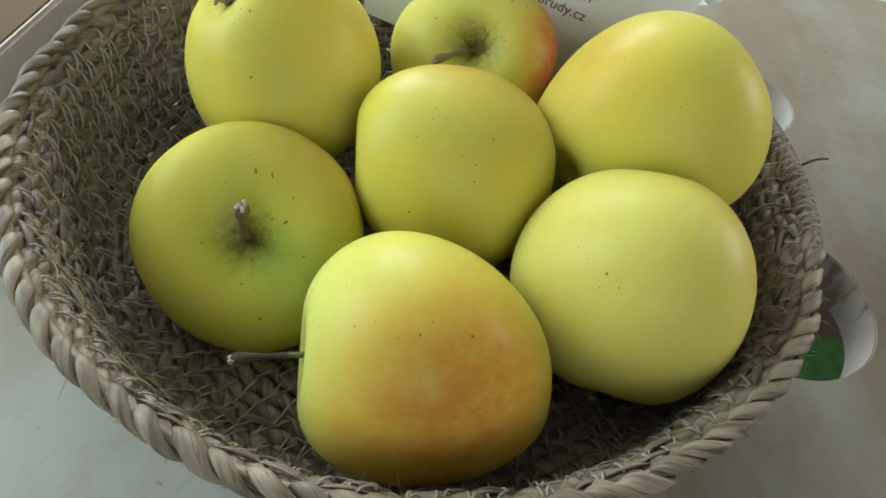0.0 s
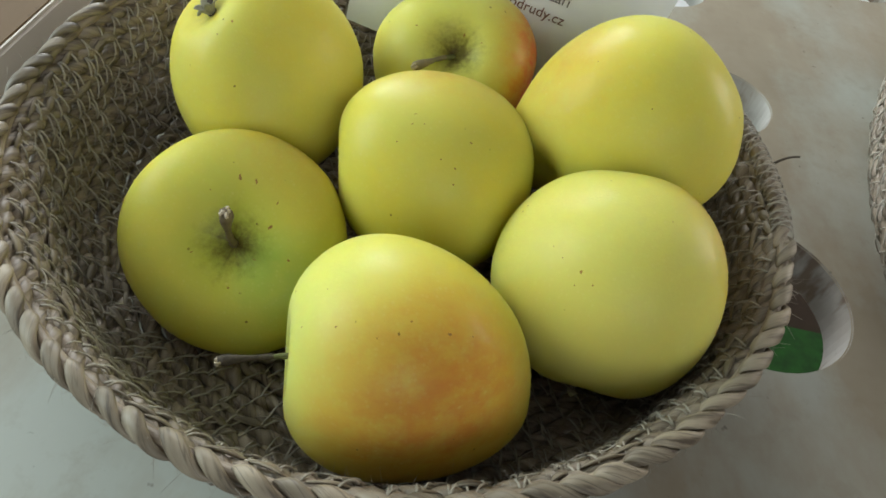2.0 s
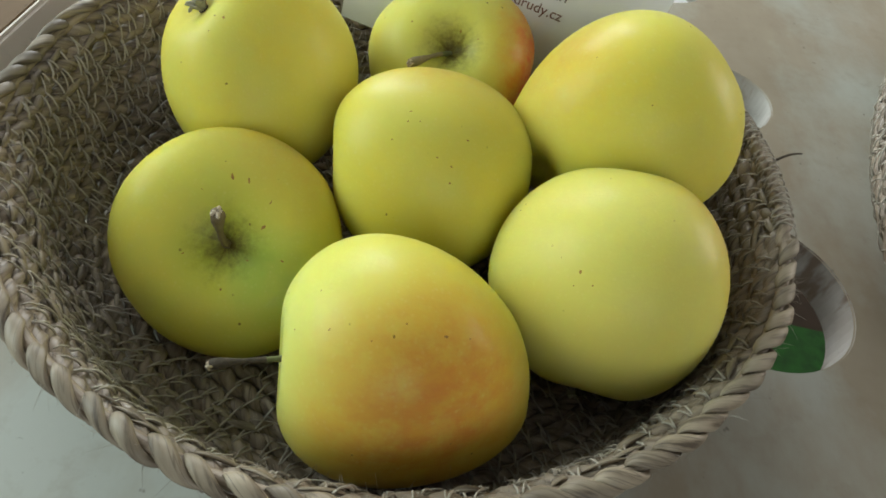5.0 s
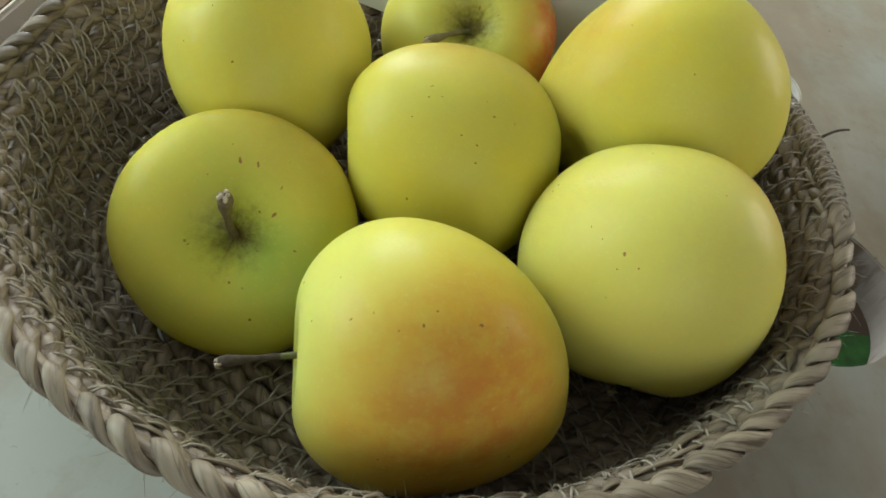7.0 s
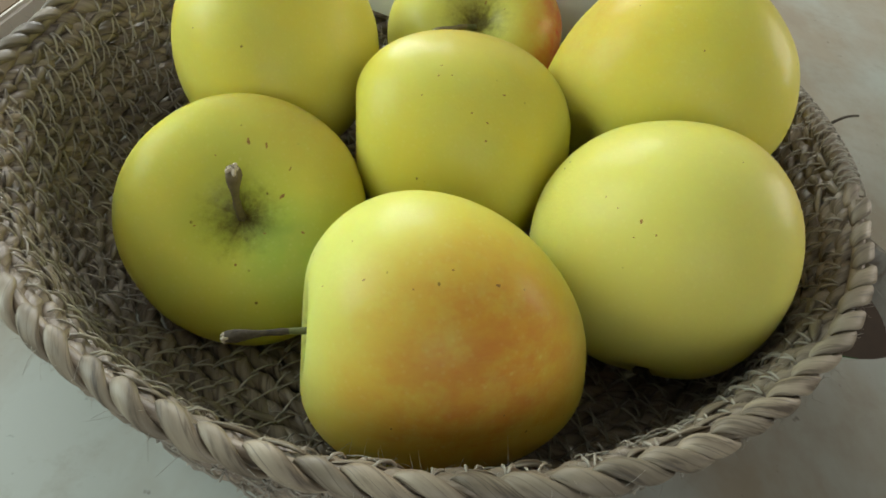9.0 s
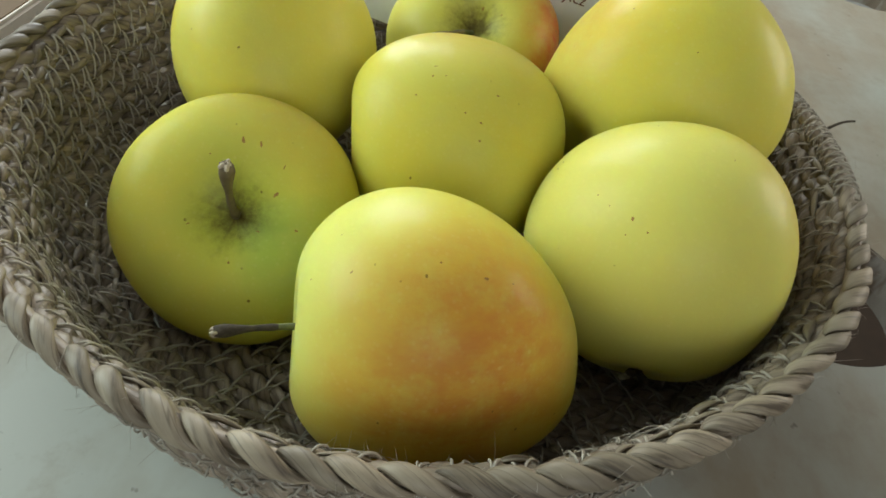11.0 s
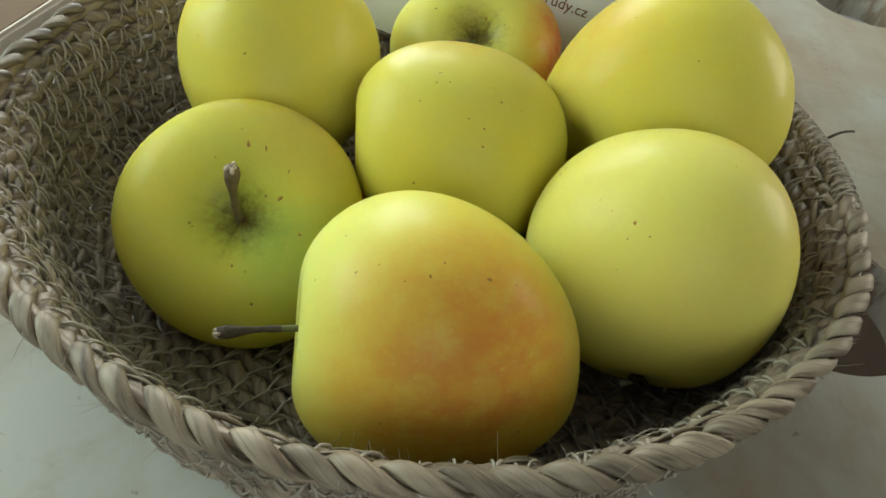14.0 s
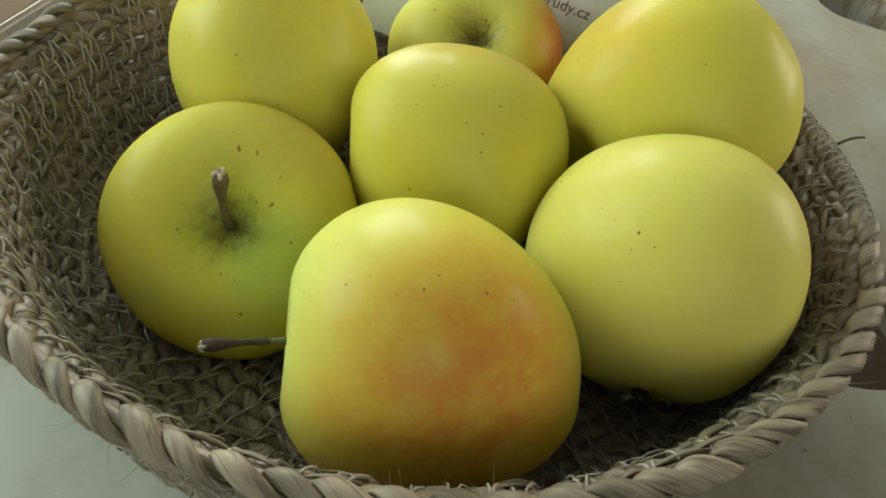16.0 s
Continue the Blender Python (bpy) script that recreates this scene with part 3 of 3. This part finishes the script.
def make_apple(label, centre, stem, a, b, seed, cavity, basin, broad, shape, material, marks=(), stem_to=None, thick=0.0014, calyx=False, pale_stem=False, bumps=(), deep=1.0):
    apple = tagged(new("apple"), label, "apple", group="apples in the basket")
    m = Matrix.Translation(centre) @ axes_for(stem)
    apple.matrix_world = m
    v, f, (ztop, zlow) = apple_body(a, b, seed, cavity, basin, broad, shape, [(local(stem, way), amount, wide) for way, amount, wide in bumps], deep)
    shoulder = v[:, 2].min()
    body = new("body", mesh_of("body", v, f, material))
    bm = bmesh.new()
    bm.from_mesh(body.data)
    bmesh.ops.remove_doubles(bm, verts=list(bm.verts), dist=1e-6)
    bm.to_mesh(body.data)
    bm.free()
    under(body, apple)
    add_marks(apple, v, marks, seed)
    if stem_to:
        tip = m.inverted() @ Vector(stem_to)
        start = Vector((0, 0, ztop - 0.001))
        x = np.linspace(0, 1, 12)
        side = Vector((tip.x, tip.y, 0)) * 0.25
        pts = [start.lerp(tip, t) - side * math.sin(math.pi * t) * 0.6 for t in x]
        radii = thick * (1.0 + 0.25 * np.abs(2 * x - 0.9) ** 3 + 0.08 * np.sin(x * 17) + 0.07 * np.sin(x * 41 + seed))
        radii[-4:] = thick * np.array([1.25, 1.7, 2.1, 1.8])
        v, f, u = tube(np.array([list(p) for p in pts]), radii, 10, 0.9, 5, 0.08)
        st = new("stem", mesh_of("stem", v, f, M_STEM_PALE if pale_stem else M_STEM_BROWN if seed == 1 else M_STEM, u))
        under(st, apple, "pale dry stem" if pale_stem else "dry brown stem")
        base = np.array([list(p) for p in pts[:6]])
        v, f, u = tube(base, radii[:6] * np.array([1.1, 1.08, 1.06, 1.05, 1.0, 0.8]) * 1.04, 10, 0.9, 5, 0.08)
        under(new("stem_base", mesh_of("stem_base", v, f, M_STEM_BROWN if seed == 1 else M_STEM_GREEN, u)), st, "brown base of the stem" if seed == 1 else "greenish base of the stem")
        end = np.array(tip)
        way = np.array(tip - pts[-2])
        way /= np.linalg.norm(way)
        bits = []
        for i in range(9):
            g = np.random.default_rng(seed * 7 + i)
            o = np.cross(way, g.normal(size=3))
            o = o / np.linalg.norm(o) * thick * g.uniform(0.5, 1.35)
            bits.append(tube(np.array([end + o - way * 0.001, end + o * 1.15 + way * 0.0004, end + o * 0.7 + way * 0.0011]), [0.0006, 0.0007, 0.0003], 6))
        v, f, u = joined(bits)
        under(new("stem_end", mesh_of("stem_end", v, f, M_STEM_END, u)), st, "frayed pale broken end")
    if calyx:
        v, f, u = tube(np.array([[0, 0, zlow + 0.001], [0, 0, zlow - 0.0005], [0, 0, zlow - 0.0016]]), [0.0026, 0.0022, 0.0006], 10)
        core = new("calyx", mesh_of("calyx", v, f, M_STEM, u))
        under(core, apple, "dry calyx with curled grey green sepals")
        for i in range(9):
            g = np.random.default_rng(seed * 31 + i)
            t = i * 2 * math.pi / 9 + g.uniform(-0.3, 0.3)
            o = np.array([math.cos(t), math.sin(t), 0])
            side = np.array([-math.sin(t), math.cos(t), 0]) * g.uniform(-0.002, 0.002)
            r = np.linspace(0, 1, 7)[:, None]
            reach = shoulder - zlow - g.uniform(0.0002, 0.0022)
            pts = np.array([0, 0, zlow + 0.0005]) + o * (0.0010 + g.uniform(0.0035, 0.0062) * r**1.4) + side * r**2 + np.array([0, 0, reach]) * np.sin(r * g.uniform(1.6, 2.3))
            v, f, u = tube(pts, np.array([0.0010, 0.0015, 0.0019, 0.0018, 0.0013, 0.0008, 0.0002]) * g.uniform(0.7, 1.1), 8, 0.3, 2, 0.2, i, up=np.tile(o, (7, 1)))
            under(new("sepal", mesh_of("sepal", v, f, M_CALYX if g.random() < 0.65 else M_STEM, u)), core)
    return apple


RIPE, GREEN = (0.665, 0.575, 0.082), (0.62, 0.578, 0.112)


def local(stem, way):
    """A world direction in the axes of an apple with that stem."""
    return (axes_for(stem).inverted().to_3x3() @ Vector(way)).normalized()


def add_marks(apple, grid, marks, seed):
    """Thin brown scabs that follow the skin. marks: polar angle, turn, half length and half width in millimetres."""
    rings, segs = 64, 84
    grid = grid.reshape(rings, segs, 3)

    def on_skin(th, ph):
        i, j = th / math.pi * (rings - 1), ph / math.tau * segs
        i0, j0 = min(int(i), rings - 2), int(j) % segs
        u, w = i - i0, j - int(j)
        a, b = grid[i0, j0] * (1 - w) + grid[i0, (j0 + 1) % segs] * w, grid[i0 + 1, j0] * (1 - w) + grid[i0 + 1, (j0 + 1) % segs] * w
        return Vector(a * (1 - u) + b * u)

    for i, (th, ph, half, thin) in enumerate(marks):
        g = np.random.default_rng(100 * seed + i)
        p0 = on_skin(th, ph)
        along, across = on_skin(th + 0.03, ph) - on_skin(th - 0.03, ph), on_skin(th, ph + 0.03 / max(0.15, math.sin(th))) - on_skin(th, max(ph - 0.03 / max(0.15, math.sin(th)), 0))
        nrm = along.cross(across).normalized()
        if nrm.dot(p0) < 0:
            nrm = -nrm
        side = along.normalized()
        up = nrm.cross(side)
        spin = g.uniform(-0.5, 0.5)
        bm = bmesh.new()
        verts = []
        for t in np.linspace(0, math.tau, 10, endpoint=False):
            r = g.uniform(0.65, 1.15)
            u, w = half * 0.0008 * r * math.cos(t), thin * 0.0008 * r * math.sin(t)
            q = p0 + side * (u * math.cos(spin) - w * math.sin(spin)) + up * (u * math.sin(spin) + w * math.cos(spin))
            verts.append(bm.verts.new(q + nrm * 0.00003))
        mid = bm.verts.new(p0 + nrm * 0.00012)
        for a, b in zip(verts, verts[1:] + verts[:1]):
            bm.faces.new((mid, a, b))
        part("blemish", bm, M_MARK, apple)


def place_apple(seed, label, skin, blush, form, marks, patch_of=None, **more):
    """form: centre, way of the stem, half width, half height, hollows, taper and swellings."""
    centre, stem, a, b, cavity, basin, broad, shape = form
    name, amount, ripe, green, width = skin
    material = apple_material(name, local(stem, blush), amount, ripe, green, width, {1: 0.85, 2: 0.75}.get(seed, 0.2), (0.60, 0.075, 0.035) if seed == 5 else (0.55, 0.205, 0.04), (0.60, 0.66, 0.19) if seed == 2 else (0.40, 0.48, 0.05), patch_of and (local(stem, patch_of[0]), *patch_of[1:]))
    return make_apple(label, centre, stem, a, b, seed, cavity, basin, broad, shape, material, marks, **more)


place_apple(1, "greenish yellow apple with its stem hollow turned up", ("skin_green_yellow", 0.4, (0.63, 0.565, 0.088), (0.56, 0.555, 0.10), (0.50, 1.0)), (0.3, 0.9, 0.3),
            ([-0.0735, 0.1455, 0.0271], [0.086, -0.632, 0.77], 0.0441, 0.0182, 0.45, 0.3, 0.155, [-0.0299, 0.0374, -0.0097, -0.0314, -0.0124, 0.0008, 0.0238, -0.0204, 0.0302, -0.0008]),
            [(0.471, 1.536, 1.5, 0.75), (0.471, 1.292, 1.38, 0.53), (0.393, 6.109, 0.84, 0.53), (0.288, 4.747, 0.76, 0.54), (0.419, 0.838, 1.16, 0.32), (0.262, 3.456, 0.66, 0.33), (0.393, 2.025, 0.54, 0.32), (0.262, 0.524, 1.7, 0.74), (0.157, 5.76, 0.97, 0.32)], stem_to=(-0.0678, 0.1275, 0.0670), thick=0.0013, deep=1.7, patch_of=((0.669, -0.613, 0.403), (0.34, 0.47, 0.085), 0.78, 1.0, 0.65))
# patch_of: golden underside, amber skin plus warm bounced light put into the colour
place_apple(2, "yellow apple with an orange blush lying on its side", ("skin_blushed", 0.9, RIPE, GREEN, (0.50, 1.0)), (0.34, -0.66, 0.54),
            ([0.0012, 0.1053, 0.0378], [-0.957, -0.27, 0.109], 0.0415, 0.0406, 0.2, 0.3, 0.112, [-0.0503, 0.1121, -0.0116, -0.0185, -0.0427, -0.0185, 0.0446, -0.0039, 0.0114, -0.0319]),
            [(0.55, 1.396, 0.5, 0.33), (0.89, 1.292, 0.71, 0.31), (1.623, 1.222, 0.94, 0.55), (1.388, 1.292, 0.46, 0.38), (1.178, 1.187, 0.38, 0.3), (1.78, 1.222, 0.48, 0.32), (0.812, 1.676, 0.33, 0.25)], stem_to=(-0.0578, 0.0872, 0.0419), thick=0.0010, patch_of=((0.15, -0.85, -0.35), (0.66, 0.43, 0.045), 0.25, 0.85, 0.75))
place_apple(3, "yellow apple in the middle with its calyx sideways", ("skin_yellow", 0.35, RIPE, GREEN, (0.80, 1.1)), (-0.1, 0.6, 0.9),
            ([-0.0066, 0.1925, 0.0433], [-0.969, -0.237, 0.067], 0.0422, 0.0391, 0.15, 0.22, -0.012, [-0.0084, 0.0377, 0.0289, -0.0156, -0.011, -0.0136, 0.0017, 0.0104, -0.0041, 0.0212]),
            [(1.597, 0.663, 0.6, 0.5), (1.728, 1.047, 0.92, 0.41), (1.204, 1.187, 0.51, 0.41), (1.309, 1.187, 0.41, 0.41), (1.073, 1.012, 0.51, 0.4), (1.466, 0.873, 0.5, 0.4), (1.597, 0.803, 0.71, 0.4), (1.23, 1.292, 0.82, 0.31)], calyx=True, bumps=[((-0.975, 0.10, 0.14), -0.045, 0.17)])
place_apple(4, "smooth pale yellow apple leaning on the basket wall", ("skin_pale_yellow", 0.5, (0.645, 0.575, 0.125), (0.61, 0.575, 0.135), (0.70, 1.0)), (0.9, 0.4, 0.35),
            ([0.0684, 0.1499, 0.0475], [0.009, 0.805, 0.593], 0.0419, 0.0413, 0.06, 0.07, 0.033, [0.004, 0.0037, 0.0077, -0.0119, 0.02, -0.0209, -0.0288, 0.0137, -0.0144, -0.0329]),
            [(1.597, 1.117, 0.9, 0.63), (1.676, 1.222, 0.45, 0.36), (1.702, 1.082, 0.36, 0.36), (1.44, 0.838, 0.37, 0.28), (1.073, 1.745, 0.47, 0.28), (1.518, 0.942, 0.37, 0.27)], calyx=True)
place_apple(5, "yellow apple with a red cheek beside the card", ("skin_red_cheek", 1.0, (0.66, 0.61, 0.12), (0.64, 0.62, 0.16), (0.52, 0.92)), (1.0, 0.1, 0.15),
            ([-0.0089, 0.2691, 0.0391], [0.006, -0.594, 0.805], 0.0409, 0.0356, 0.36, 0.3, 0.093, [0.0003, 0.0017, -0.0271, 0.0427, -0.0224, 0.0488, -0.0035, 0.0101, 0.003, -0.0167]),
            [(0.157, 1.257, 1.08, 0.54), (0.445, 2.793, 0.8, 0.54), (0.236, 0.454, 0.53, 0.4)], stem_to=(-0.0243, 0.2325, 0.0645), thick=0.0010, pale_stem=True)
place_apple(6, "yellow apple with its dry calyx turned up", ("skin_warm_yellow", 0.1, RIPE, GREEN, (0.7, 1.1)), (-1, 0, 0),
            ([-0.0888, 0.2215, 0.0517], [0.484, 0.192, -0.854], 0.0434, 0.0374, 0.3, 0.16, 0.098, [-0.033, -0.0631, 0.018, 0.0237, -0.0415, -0.0199, 0.0147, -0.0001, -0.0009, 0.0122]),
            [(2.67, 2.583, 0.94, 0.58), (2.67, 2.967, 0.47, 0.35), (2.487, 3.7, 0.48, 0.36)], calyx=True)
place_apple(7, "large yellow apple resting on its neighbours", ("skin_large_yellow", 0.35, RIPE, GREEN, (0.75, 1.1)), (-0.8, -0.1, 0.6),
            ([0.0702, 0.2215, 0.0669], [0.750, 0.590, 0.300], 0.0435, 0.0412, 0.1, 0.14, 0.077, [-0.0123, -0.0242, 0.0284, 0.0023, 0.0078, -0.0263, 0.0154, 0.0036, 0.0209, -0.0197]),
            [(1.911, 1.466, 0.44, 0.33), (1.806, 2.129, 0.43, 0.32)], bumps=[((-0.88, -0.18, -0.44), 0.15, 0.38), ((0.90, 0.05, 0.43), 0.02, 0.25)])

# ---- the printed card at the back of the basket ----
card = tagged(new("card"), "white printed card standing behind the apples in the basket", "card")
card.matrix_world = pose(-0.0748, 0.3075, 0.0325) @ pose(0, 0, 0, 0, 0, -6.3) @ pose(0, 0, 0, 0, 7.8, 0) @ pose(0, 0, 0, 87, 0, 0)
bm = bmesh.new()
box(bm, (0, 0, -0.0003), (0.155, 0.105, 0), 0.0001)
part("sheet", bm, M_PAPER, card, smooth=False)


def writing(words, x, y, size, material):
    cu = bpy.data.curves.new("writing", "FONT")
    cu.body, cu.size, cu.align_x, cu.extrude = words, size, "RIGHT", 0.00003
    cu.materials.append(material)
    ob = new("writing", cu)
    ob.parent = card
    ob.location = (x, y, 0.0002)
    return ob


writing("2/2 září", 0.1095, 0.0545, 0.0075, M_INK)
writing("tareodrudy.cz", 0.1105, 0.0446, 0.0075, M_INK_RED)
